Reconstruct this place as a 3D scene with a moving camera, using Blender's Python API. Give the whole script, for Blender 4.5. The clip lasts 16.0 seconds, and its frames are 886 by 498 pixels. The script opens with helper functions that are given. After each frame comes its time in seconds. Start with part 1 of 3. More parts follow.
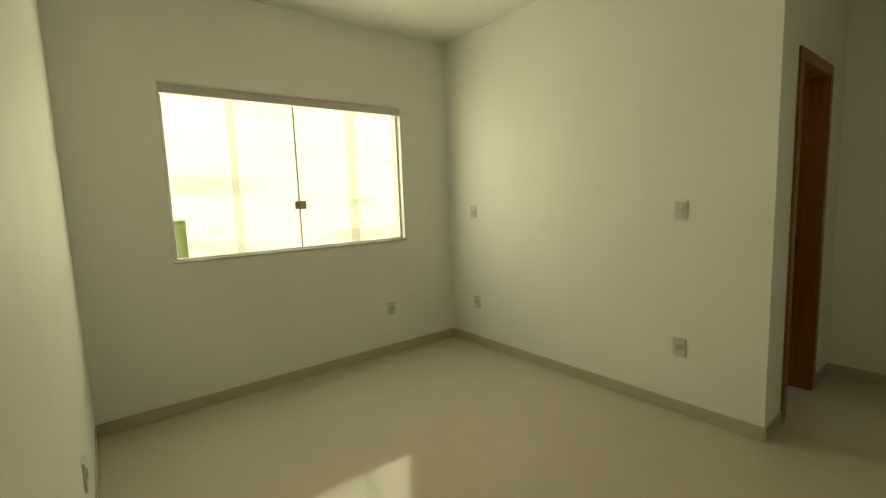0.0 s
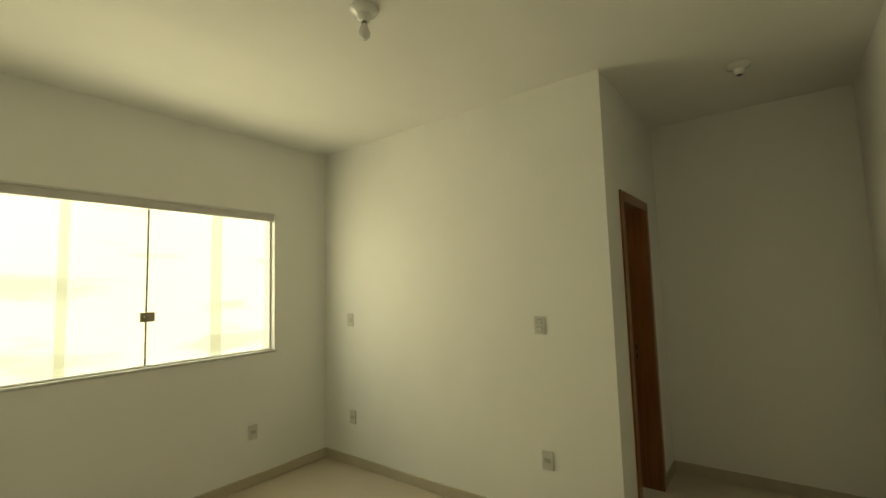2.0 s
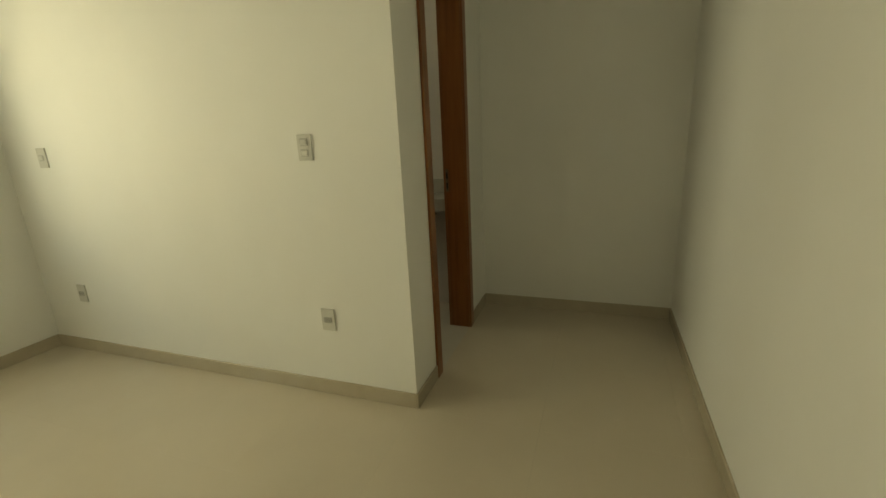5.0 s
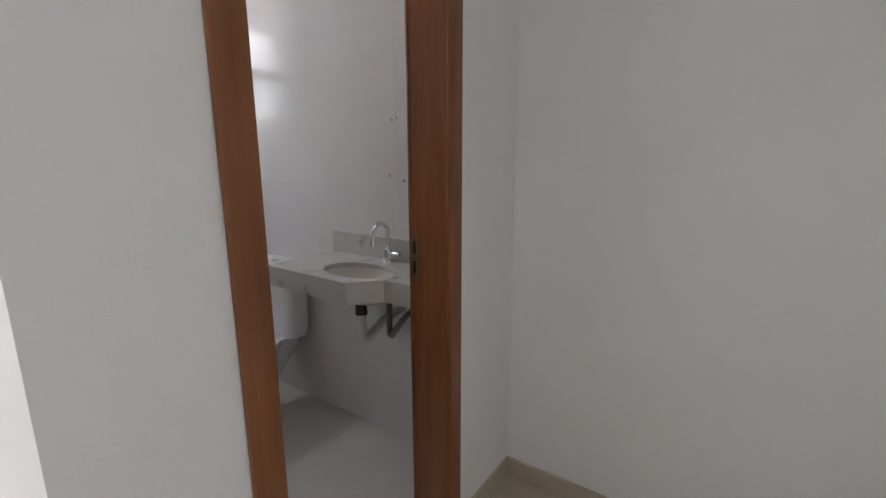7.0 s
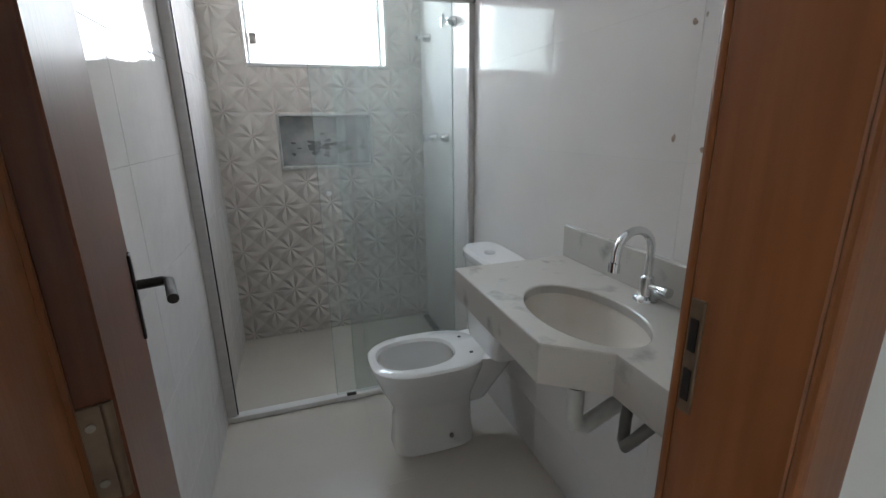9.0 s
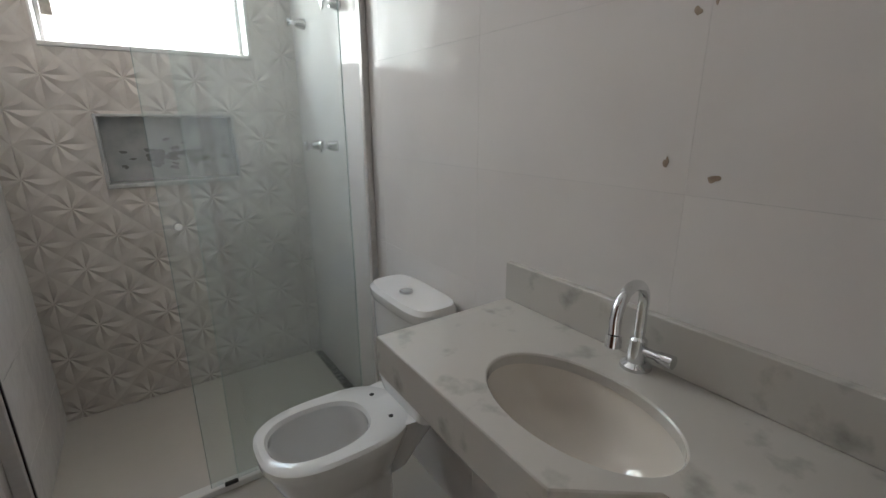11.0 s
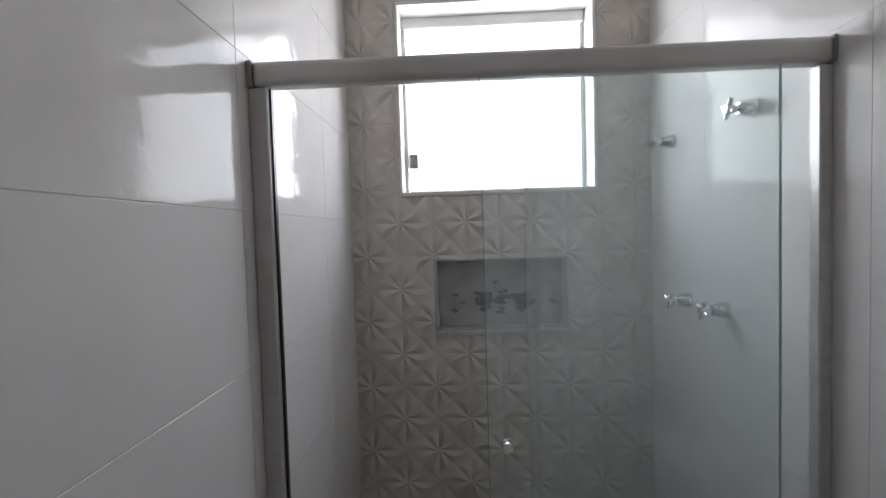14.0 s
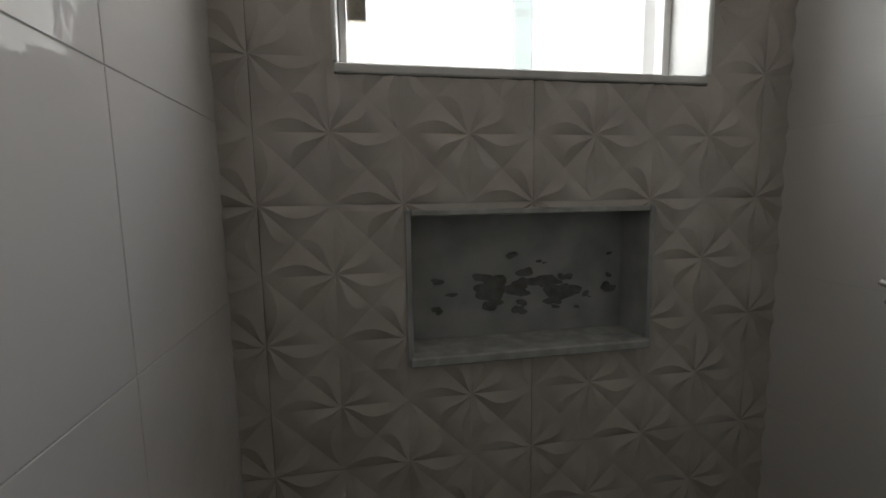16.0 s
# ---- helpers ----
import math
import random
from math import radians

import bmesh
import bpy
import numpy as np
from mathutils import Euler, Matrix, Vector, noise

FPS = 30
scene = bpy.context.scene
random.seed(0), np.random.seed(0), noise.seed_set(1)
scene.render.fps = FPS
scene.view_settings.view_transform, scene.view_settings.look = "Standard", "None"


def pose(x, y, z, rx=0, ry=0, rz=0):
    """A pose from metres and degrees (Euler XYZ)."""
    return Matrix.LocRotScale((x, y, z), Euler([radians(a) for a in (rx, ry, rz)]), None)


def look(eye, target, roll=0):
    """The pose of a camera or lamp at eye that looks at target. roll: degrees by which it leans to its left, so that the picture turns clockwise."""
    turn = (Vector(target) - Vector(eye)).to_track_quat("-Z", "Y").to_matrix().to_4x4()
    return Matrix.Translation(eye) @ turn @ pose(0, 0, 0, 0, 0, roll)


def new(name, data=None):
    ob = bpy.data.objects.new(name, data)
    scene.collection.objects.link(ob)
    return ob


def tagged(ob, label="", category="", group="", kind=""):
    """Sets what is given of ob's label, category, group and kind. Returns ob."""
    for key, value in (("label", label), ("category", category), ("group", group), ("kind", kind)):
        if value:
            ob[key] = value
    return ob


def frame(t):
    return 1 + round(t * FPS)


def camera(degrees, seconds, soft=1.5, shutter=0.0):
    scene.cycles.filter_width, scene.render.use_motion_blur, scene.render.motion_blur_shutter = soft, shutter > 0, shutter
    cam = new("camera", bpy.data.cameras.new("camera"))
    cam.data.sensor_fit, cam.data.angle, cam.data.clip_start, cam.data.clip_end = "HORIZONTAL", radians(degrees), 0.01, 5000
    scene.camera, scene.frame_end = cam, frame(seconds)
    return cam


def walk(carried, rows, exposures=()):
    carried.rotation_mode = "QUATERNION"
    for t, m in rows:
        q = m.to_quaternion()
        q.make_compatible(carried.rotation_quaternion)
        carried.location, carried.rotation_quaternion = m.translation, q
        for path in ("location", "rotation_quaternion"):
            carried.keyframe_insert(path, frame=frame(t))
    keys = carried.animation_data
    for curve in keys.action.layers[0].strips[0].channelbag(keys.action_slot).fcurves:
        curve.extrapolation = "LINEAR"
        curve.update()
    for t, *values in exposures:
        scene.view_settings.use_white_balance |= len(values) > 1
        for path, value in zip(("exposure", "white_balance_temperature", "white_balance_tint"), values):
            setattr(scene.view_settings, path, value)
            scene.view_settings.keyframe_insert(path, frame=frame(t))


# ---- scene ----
cam = camera(90.5, 16.0)
PATH = [
    (0, (-2.77, -0.725, 1.402), (-1.543, 0.837, 1.172), -2.2),
    (0.5, (-2.762, -0.704, 1.445), (-1.794, 1.031, 1.218), -2.8),
    (1, (-2.755, -0.703, 1.545), (-1.807, 1.058, 1.565), -1.8),
    (1.5, (-2.718, -0.732, 1.573), (-1.551, 0.887, 1.712), -1.7),
    (2, (-2.674, -0.797, 1.545), (-1.09, 0.412, 1.713), -1.7),
    (2.5, (-2.643, -0.843, 1.549), (-0.817, -0.04, 1.689), -1.8),
    (3, (-2.638, -0.839, 1.484), (-0.759, -0.168, 1.34), -1.4),
    (3.5, (-2.597, -0.837, 1.396), (-0.768, -0.152, 0.965), -1.2),
    (4, (-2.353, -0.833, 1.344), (-0.557, -0.163, 0.772), -2.4),
    (4.5, (-2.07, -0.82, 1.337), (-0.258, -0.169, 0.795), -2.6),
    (6.8, (-0.242, -0.722, 1.301), (1.5, 0.174, 0.898), -0.1),
    (7, (-0.112, -0.721, 1.303), (1.493, 0.403, 0.901), -0.2),
    (7.5, (0.12, -0.68, 1.331), (1.221, 0.929, 0.886), -0.8),
    (8, (0.3, -0.517, 1.303), (1.136, 1.246, 0.864), 0.9),
    (8.5, (0.439, -0.375, 1.288), (1.055, 1.463, 0.797), -0.5),
    (8.7, (0.5, -0.314, 1.274), (1.09, 1.528, 0.767), -0.7),
    (10.8, (0.561, 0.138, 1.259), (1.609, 1.663, 0.499), -0.7),
    (11, (0.576, 0.146, 1.3), (1.664, 1.731, 0.749), -0.3),
    (11.5, (0.624, 0.154, 1.431), (1.76, 1.799, 1.359), -0.7),
    (12, (0.647, 0.157, 1.545), (1.78, 1.776, 1.851), -0.9),
    (12.5, (0.662, 0.201, 1.554), (1.537, 1.973, 1.857), -0.5),
    (13, (0.641, 0.338, 1.505), (1.087, 2.285, 1.606), -0.9),
    (13.5, (0.625, 0.544, 1.488), (0.748, 2.54, 1.525), -1.1),
    (14, (0.564, 0.772, 1.453), (0.485, 2.769, 1.373), -1.7),
    (14.5, (0.5, 0.998, 1.429), (0.454, 2.994, 1.31), -2.3),
    (15, (0.472, 1.215, 1.406), (0.404, 3.206, 1.23), -2.5),
    (15.2, (0.445, 1.296, 1.398), (0.39, 3.287, 1.21), -2.3),
    (15.6, (0.391, 1.51, 1.377), (0.427, 3.498, 1.163), -2.1),
    (16, (0.374, 1.678, 1.373), (0.735, 3.63, 1.129), -0.9),
]
# exposure and white balance drift as the carried camera adapts
EXPOSURES = [
    (0.0, 1.58, 12400, -12.0), (3.0, 1.60, 12400, -12.0), (4.5, 1.88, 12000, -13.0), (4.7, 1.88, 12000, -13.0), (6.6, 3.20, 6350, 15.0), (7.5, 3.00, 6100, 13.0), (8.5, 3.30, 5850, 6.0), (10.8, 3.25, 6400, 9.0), (11.2, 2.95, 6400, 9.0),
    (12.0, 2.53, 6400, 12.0), (13.5, 2.48, 6250, 12.0), (14.5, 2.45, 5950, 12.0), (15.0, 2.15, 6200, 4.0), (15.3, 1.90, 7800, -12.0), (15.5, 1.75, 8200, -14.0), (15.7, 1.52, 7200, 0.0), (16.0, 1.36, 6700, 8.0),
]
walk(cam, [(t, look(eye, target, roll)) for t, eye, target, roll in PATH], EXPOSURES)

# ---- world and sun ----
world = bpy.data.worlds.new("sky")
scene.world = world
world.use_nodes = True
SUN_EL, SUN_AZ = 77.0, 195.0
_n = world.node_tree.nodes
_sky = _n.new("ShaderNodeTexSky")
_sky.sky_type = "NISHITA"
_sky.sun_disc = False
_sky.sun_elevation = radians(SUN_EL)
_sky.sun_rotation = radians(SUN_AZ)
world.node_tree.links.new(_sky.outputs[0], _n["Background"].inputs[0])
_n["Background"].inputs[1].default_value = 0.15
sun = new("sun", bpy.data.lights.new("sun", "SUN"))
sun.data.energy = 5.0
sun.data.angle = radians(0.5)
sun.data.color = (1.0, 0.96, 0.9)
_d = Vector((math.sin(radians(SUN_AZ)) * math.cos(radians(SUN_EL)), math.cos(radians(SUN_AZ)) * math.cos(radians(SUN_EL)), math.sin(radians(SUN_EL))))
sun.matrix_world = look(_d * 30, (0, 0, 0))


def window_light(name, cx, y, cz, w, h, watts):
    """Sky light entering through a window opening, facing the room."""
    lamp = new(name, bpy.data.lights.new(name, "AREA"))
    lamp.data.shape = "RECTANGLE"
    lamp.data.size, lamp.data.size_y, lamp.data.energy = w, h, watts
    lamp.data.color = (0.97, 0.985, 1.0)
    lamp.matrix_world = look((cx, y, cz), (cx, y - 1, cz))


window_light("window_light_bedroom", -1.45, 2.80, 1.635, 1.80, 1.12, 4.3)
window_light("window_light_bath", 0.72, 2.69, 1.98, 0.74, 0.70, 1.8)


# ---- materials ----
def material(name, color, rough=0.5, metal=0.0, dark=None, scale=6.0, lo=0.4, hi=0.65, bump=0.0, bump_scale=80.0,
             stretch=(1, 1, 1), spec=0.5, coat=0.0, detail=6.0, rough_var=0.0, per_object=0.0):
    m = bpy.data.materials.new(name)
    m.use_nodes = True
    t = m.node_tree
    p = t.nodes["Principled BSDF"]
    p.inputs["Base Color"].default_value = (*color, 1)
    p.inputs["Roughness"].default_value = rough
    p.inputs["Metallic"].default_value = metal
    p.inputs["Specular IOR Level"].default_value = spec
    p.inputs["Coat Weight"].default_value = coat
    co = t.nodes.new("ShaderNodeNewGeometry")
    mp = t.nodes.new("ShaderNodeMapping")
    mp.inputs["Scale"].default_value = stretch
    t.links.new(co.outputs["Position"], mp.inputs["Vector"])
    if dark is not None:
        nz = t.nodes.new("ShaderNodeTexNoise")
        nz.inputs["Scale"].default_value = scale
        nz.inputs["Detail"].default_value = detail
        t.links.new(mp.outputs[0], nz.inputs["Vector"])
        r = t.nodes.new("ShaderNodeMapRange")
        r.inputs["From Min"].default_value, r.inputs["From Max"].default_value = lo, hi
        t.links.new(nz.outputs[0], r.inputs["Value"])
        mix = t.nodes.new("ShaderNodeMix")
        mix.data_type = "RGBA"
        mix.inputs["A"].default_value = (*dark, 1)
        mix.inputs["B"].default_value = (*color, 1)
        t.links.new(r.outputs[0], mix.inputs["Factor"])
        out = mix.outputs["Result"]
        if per_object:
            info = t.nodes.new("ShaderNodeObjectInfo")
            rr = t.nodes.new("ShaderNodeMapRange")
            rr.inputs["To Min"].default_value, rr.inputs["To Max"].default_value = 1 - per_object, 1 + per_object
            t.links.new(info.outputs["Random"], rr.inputs["Value"])
            hs = t.nodes.new("ShaderNodeHueSaturation")
            t.links.new(rr.outputs[0], hs.inputs["Value"])
            t.links.new(out, hs.inputs["Color"])
            out = hs.outputs[0]
        t.links.new(out, p.inputs["Base Color"])
        if rough_var:
            r2 = t.nodes.new("ShaderNodeMapRange")
            r2.inputs["To Min"].default_value, r2.inputs["To Max"].default_value = rough + rough_var, rough
            t.links.new(nz.outputs[0], r2.inputs["Value"])
            t.links.new(r2.outputs[0], p.inputs["Roughness"])
    if bump:
        nb = t.nodes.new("ShaderNodeTexNoise")
        nb.inputs["Scale"].default_value = bump_scale
        nb.inputs["Detail"].default_value = 4
        t.links.new(mp.outputs[0], nb.inputs["Vector"])
        b = t.nodes.new("ShaderNodeBump")
        b.inputs["Strength"].default_value = bump
        b.inputs["Distance"].default_value = 0.01
        t.links.new(nb.outputs[0], b.inputs["Height"])
        t.links.new(b.outputs[0], p.inputs["Normal"])
    return m


def glass_material(name, tint, gloss=1.0, film=0.0):
    m = bpy.data.materials.new(name)
    m.use_nodes = True
    t = m.node_tree
    t.nodes.remove(t.nodes["Principled BSDF"])
    tr = t.nodes.new("ShaderNodeBsdfTransparent")
    tr.inputs[0].default_value = (*tint, 1)
    gl = t.nodes.new("ShaderNodeBsdfGlossy")
    gl.inputs["Roughness"].default_value = 0.01
    fr = t.nodes.new("ShaderNodeLayerWeight")
    fr.inputs["Blend"].default_value = 0.5
    pw = t.nodes.new("ShaderNodeMath")
    pw.operation = "POWER"
    pw.inputs[1].default_value = 5.0
    mul = t.nodes.new("ShaderNodeMath")
    mul.operation = "MULTIPLY_ADD"
    mul.inputs[1].default_value = 0.6 * gloss
    mul.inputs[2].default_value = 0.035 * gloss
    mx = t.nodes.new("ShaderNodeMixShader")
    t.links.new(fr.outputs["Facing"], pw.inputs[0])
    t.links.new(pw.outputs[0], mul.inputs[0])
    t.links.new(mul.outputs[0], mx.inputs[0])
    t.links.new(tr.outputs[0], mx.inputs[1])
    t.links.new(gl.outputs[0], mx.inputs[2])
    out = mx.outputs[0]
    if film:
        tl = t.nodes.new("ShaderNodeBsdfTranslucent")
        df = t.nodes.new("ShaderNodeBsdfDiffuse")
        add = t.nodes.new("ShaderNodeMixShader")
        m2 = t.nodes.new("ShaderNodeMixShader")
        nz = t.nodes.new("ShaderNodeTexNoise")
        nz.inputs["Scale"].default_value = 3.5
        fm = t.nodes.new("ShaderNodeMath")
        fm.operation = "MULTIPLY"
        fm.inputs[1].default_value = 2 * film
        t.links.new(nz.outputs[0], fm.inputs[0])
        t.links.new(tl.outputs[0], add.inputs[1])
        t.links.new(df.outputs[0], add.inputs[2])
        t.links.new(fm.outputs[0], m2.inputs[0])
        t.links.new(out, m2.inputs[1])
        t.links.new(add.outputs[0], m2.inputs[2])
        out = m2.outputs[0]
    t.links.new(out, t.nodes["Material Output"].inputs[0])
    return m


PAINT = material("wall_paint", (0.885, 0.88, 0.855), 0.6, dark=(0.865, 0.86, 0.835), scale=2.2, bump=0.05, bump_scale=160)
CEIL = material("ceiling_paint", (0.88, 0.87, 0.85), 0.75, dark=(0.85, 0.84, 0.82), scale=1.6, bump=0.04, bump_scale=120)
PORCELAIN = material("polished_porcelain", (0.60, 0.53, 0.43), 0.06, dark=(0.585, 0.515, 0.417), scale=4.0, bump=0.012, bump_scale=9, per_object=0.006, rough_var=0.05)
SKIRT = material("skirting_porcelain", (0.54, 0.475, 0.375), 0.2, dark=(0.51, 0.445, 0.35), scale=7)
GROUT = material("grout", (0.55, 0.49, 0.40), 0.8, dark=(0.50, 0.445, 0.36), scale=30)
GROUT_W = material("wall_grout", (0.62, 0.60, 0.58), 0.8, dark=(0.55, 0.53, 0.51), scale=30)
TILE = material("white_glazed_tile", (0.71, 0.68, 0.655), 0.035, dark=(0.665, 0.637, 0.615), scale=2.4, lo=0.35, hi=0.6, bump=0.34, bump_scale=8.5, per_object=0.015, rough_var=0.05, spec=0.12)
RELIEF = material("relief_tile_glaze", (0.63, 0.58, 0.525), 0.26, dark=(0.55, 0.50, 0.45), scale=9, bump=0.03, bump_scale=60, per_object=0.02)
BATHFLOOR = material("bath_floor_porcelain", (0.58, 0.54, 0.48), 0.14, dark=(0.56, 0.52, 0.46), scale=4.0, bump=0.015, bump_scale=9, per_object=0.006, rough_var=0.06)
WOOD = material("varnished_wood", (0.285, 0.108, 0.037), 0.33, dark=(0.19, 0.066, 0.021), scale=3.0, lo=0.3, hi=0.7, stretch=(11, 11, 0.7), bump=0.05, bump_scale=12, spec=0.45)
WOOD_LEAF = material("varnished_door_wood", (0.15, 0.045, 0.018), 0.35, dark=(0.085, 0.025, 0.010), scale=5.0, lo=0.3, hi=0.72, stretch=(14, 14, 0.9), bump=0.05, bump_scale=12, spec=0.3)
GRANITE = material("pale_granite", (0.54, 0.52, 0.48), 0.10, dark=(0.33, 0.32, 0.29), scale=13, lo=0.27, hi=0.42, bump=0.01, bump_scale=60, detail=10)
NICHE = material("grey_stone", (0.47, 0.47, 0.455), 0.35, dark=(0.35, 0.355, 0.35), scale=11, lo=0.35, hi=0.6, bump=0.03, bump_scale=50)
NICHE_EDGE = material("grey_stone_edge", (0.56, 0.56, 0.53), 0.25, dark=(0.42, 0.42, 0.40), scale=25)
STAIN = material("dark_mould_stain", (0.15, 0.145, 0.13), 0.7, dark=(0.22, 0.22, 0.21), scale=40)
CHIP = material("brown_putty", (0.40, 0.32, 0.25), 0.8, dark=(0.28, 0.21, 0.155), scale=60)
CERAMIC = material("white_ceramic", (0.80, 0.79, 0.77), 0.06, dark=(0.77, 0.76, 0.74), scale=3, coat=0.5)
BASIN = material("cream_ceramic", (0.74, 0.69, 0.62), 0.08, dark=(0.70, 0.65, 0.58), scale=4, coat=0.4)
CHROME = material("chrome", (0.78, 0.79, 0.80), 0.08, 1.0, dark=(0.66, 0.67, 0.68), scale=20)
STEEL = material("dull_steel", (0.36, 0.33, 0.28), 0.4, 0.9, dark=(0.24, 0.22, 0.19), scale=30)
BRONZE = material("pale_bronze", (0.46, 0.41, 0.34), 0.4, 0.5, dark=(0.38, 0.34, 0.28), scale=25)
ALU = material("satin_aluminium", (0.62, 0.60, 0.58), 0.34, 0.3, dark=(0.58, 0.56, 0.54), scale=8, stretch=(1, 6, 6))
FRAME_W = material("white_aluminium", (0.76, 0.75, 0.72), 0.35, 0.0, dark=(0.70, 0.69, 0.66), scale=5)
PLASTIC = material("white_plastic", (0.66, 0.65, 0.61), 0.35, dark=(0.63, 0.62, 0.58), scale=8)
PLASTIC_D = material("grey_plastic", (0.30, 0.29, 0.27), 0.45, dark=(0.24, 0.23, 0.21), scale=12)
# the white plastic again, its colour darkened for shade inside the plates
PLASTIC_SHADED = material("shaded_plastic", (0.50, 0.49, 0.455), 0.4, dark=(0.46, 0.45, 0.42), scale=12)
BLACK = material("black_metal", (0.02, 0.018, 0.016), 0.35, 0.4, dark=(0.035, 0.03, 0.027), scale=25)
HINGE = material("brown_hinge_metal", (0.21, 0.15, 0.10), 0.45, 0.5, dark=(0.17, 0.12, 0.08), scale=40)
MARBLE = material("white_marble", (0.70, 0.69, 0.65), 0.2, dark=(0.50, 0.49, 0.46), scale=6, lo=0.32, hi=0.5)
PLASTER = material("outer_plaster", (0.74, 0.695, 0.66), 0.9, dark=(0.57, 0.495, 0.455), scale=0.8, lo=0.36, hi=0.47, bump=0.15, bump_scale=25, stretch=(1, 1, 4.5))
CONCRETE = material("concrete", (0.62, 0.59, 0.55), 0.9, dark=(0.46, 0.43, 0.40), scale=3, bump=0.15, bump_scale=40)
GREEN = material("green_paint", (0.12, 0.16, 0.06), 0.5, dark=(0.08, 0.11, 0.04), scale=15)
GLASS = glass_material("window_glass", (0.98, 0.99, 0.985), 0.8)
BAND = glass_material("doubled_glass", (0.73, 0.80, 0.79), 0.4)
SHOWER_GLASS = glass_material("shower_glass", (0.955, 0.982, 0.975), 1.2, 0.055)
GLASS_EDGE = material("glass_edge", (0.26, 0.35, 0.32), 0.15, dark=(0.20, 0.28, 0.255), scale=20)
PALE_EDGE = material("pale_glass_edge", (0.46, 0.56, 0.53), 0.15, dark=(0.40, 0.50, 0.47), scale=20)


# ---- mesh helpers ----
def mesh_object(name, bm, mat, parent=None, label="", smooth=False):
    me = bpy.data.meshes.new(name)
    bmesh.ops.recalc_face_normals(bm, faces=bm.faces[:])
    if smooth:
        for f in bm.faces:
            f.smooth = True
    bm.to_mesh(me)
    bm.free()
    me.materials.append(mat)
    ob = new(name, me)
    if smooth:
        me.set_sharp_from_angle(angle=radians(38))
    if parent is not None:
        ob.parent = parent
        ob.matrix_parent_inverse = parent.matrix_world.inverted()
    if label:
        ob["label"] = label
    return ob


def part(name, bm, mat, parent, label="", smooth=False):
    return mesh_object(name, bm, mat, parent, label, smooth)


def empty(name, x=0, y=0, z=0):
    ob = new(name)
    ob.empty_display_size = 0.1
    ob.matrix_world = pose(x, y, z)
    ob.location = (x, y, z)
    bpy.context.view_layer.update()
    return ob


def add_box(bm, x0, x1, y0, y1, z0, z1, bevel=0.0, seg=2):
    r = bmesh.ops.create_cube(bm, size=1.0)
    for v in r["verts"]:
        v.co = Vector(((x0 + x1) / 2 + v.co.x * (x1 - x0), (y0 + y1) / 2 + v.co.y * (y1 - y0), (z0 + z1) / 2 + v.co.z * (z1 - z0)))
    if bevel:
        es = list({e for v in r["verts"] for e in v.link_edges})
        bmesh.ops.bevel(bm, geom=es, offset=bevel, segments=seg, affect="EDGES", profile=0.6)
    return bm


def box(x0, x1, y0, y1, z0, z1, bevel=0.0, seg=2):
    return add_box(bmesh.new(), x0, x1, y0, y1, z0, z1, bevel, seg)


def tube(points, radius, sides=12, bm=None, radii=None, cap=True):
    """A round tube along points."""
    bm = bm or bmesh.new()
    pts = [Vector(p) for p in points]
    rings = []
    up = None
    for i, p in enumerate(pts):
        d = (pts[min(i + 1, len(pts) - 1)] - pts[max(i - 1, 0)]).normalized()
        if up is None:
            up = d.orthogonal().normalized()
        up = (up - d * up.dot(d)).normalized()
        side = d.cross(up)
        r = radii[i] if radii else radius
        rings.append([bm.verts.new(p + (up * math.cos(a) + side * math.sin(a)) * r) for a in (2 * math.pi * k / sides for k in range(sides))])
    for a, b in zip(rings, rings[1:]):
        for k in range(sides):
            bm.faces.new((a[k], a[(k + 1) % sides], b[(k + 1) % sides], b[k]))
    if cap:
        bm.faces.new(rings[0][::-1])
        bm.faces.new(rings[-1])
    return bm


def loft(sections, sides=40, bm=None, cap0=True, cap1=True):
    """Sections (cx, cy, rx, ry, z, power): super-ellipses joined from first to last."""
    bm = bm or bmesh.new()
    rings = []
    for cx, cy, rx, ry, z, n in sections:
        ring = []
        for k in range(sides):
            a = 2 * math.pi * k / sides
            c, s = math.cos(a), math.sin(a)
            ring.append(bm.verts.new((cx + rx * math.copysign(abs(c) ** (2 / n), c), cy + ry * math.copysign(abs(s) ** (2 / n), s), z)))
        rings.append(ring)
    for a, b in zip(rings, rings[1:]):
        for k in range(sides):
            bm.faces.new((a[k], a[(k + 1) % sides], b[(k + 1) % sides], b[k]))
    if cap0:
        bm.faces.new(rings[0][::-1])
    if cap1:
        bm.faces.new(rings[-1])
    return bm


def structure(name, bm, mat, label, category="wall"):
    return tagged(mesh_object(name, bm, mat), label, category, kind="structure")


def boxes(*rows):
    bm = bmesh.new()
    for r in rows:
        add_box(bm, *r)
    return bm


# ---- the plan ----
WEST, SOUTH, NORTH, CEILING = -2.90, -1.295, 2.68, 2.85
ALC = 1.383
BW, BE, BS, BN, BCEIL = 0.13, 1.315, 0.13, 2.525, 2.715
WX0, WX1, WZ0, WZ1 = -2.381, -0.526, 1.047, 2.222
VX0, VX1, VZ0, VZ1 = 0.335, 1.106, 1.613, 2.353
NX0, NX1, NZ0, NZ1 = 0.468, 0.982, 1.043, 1.333
DX0, DX1, DTOP = 0.345, 0.934, 2.070
TOP = 3.0

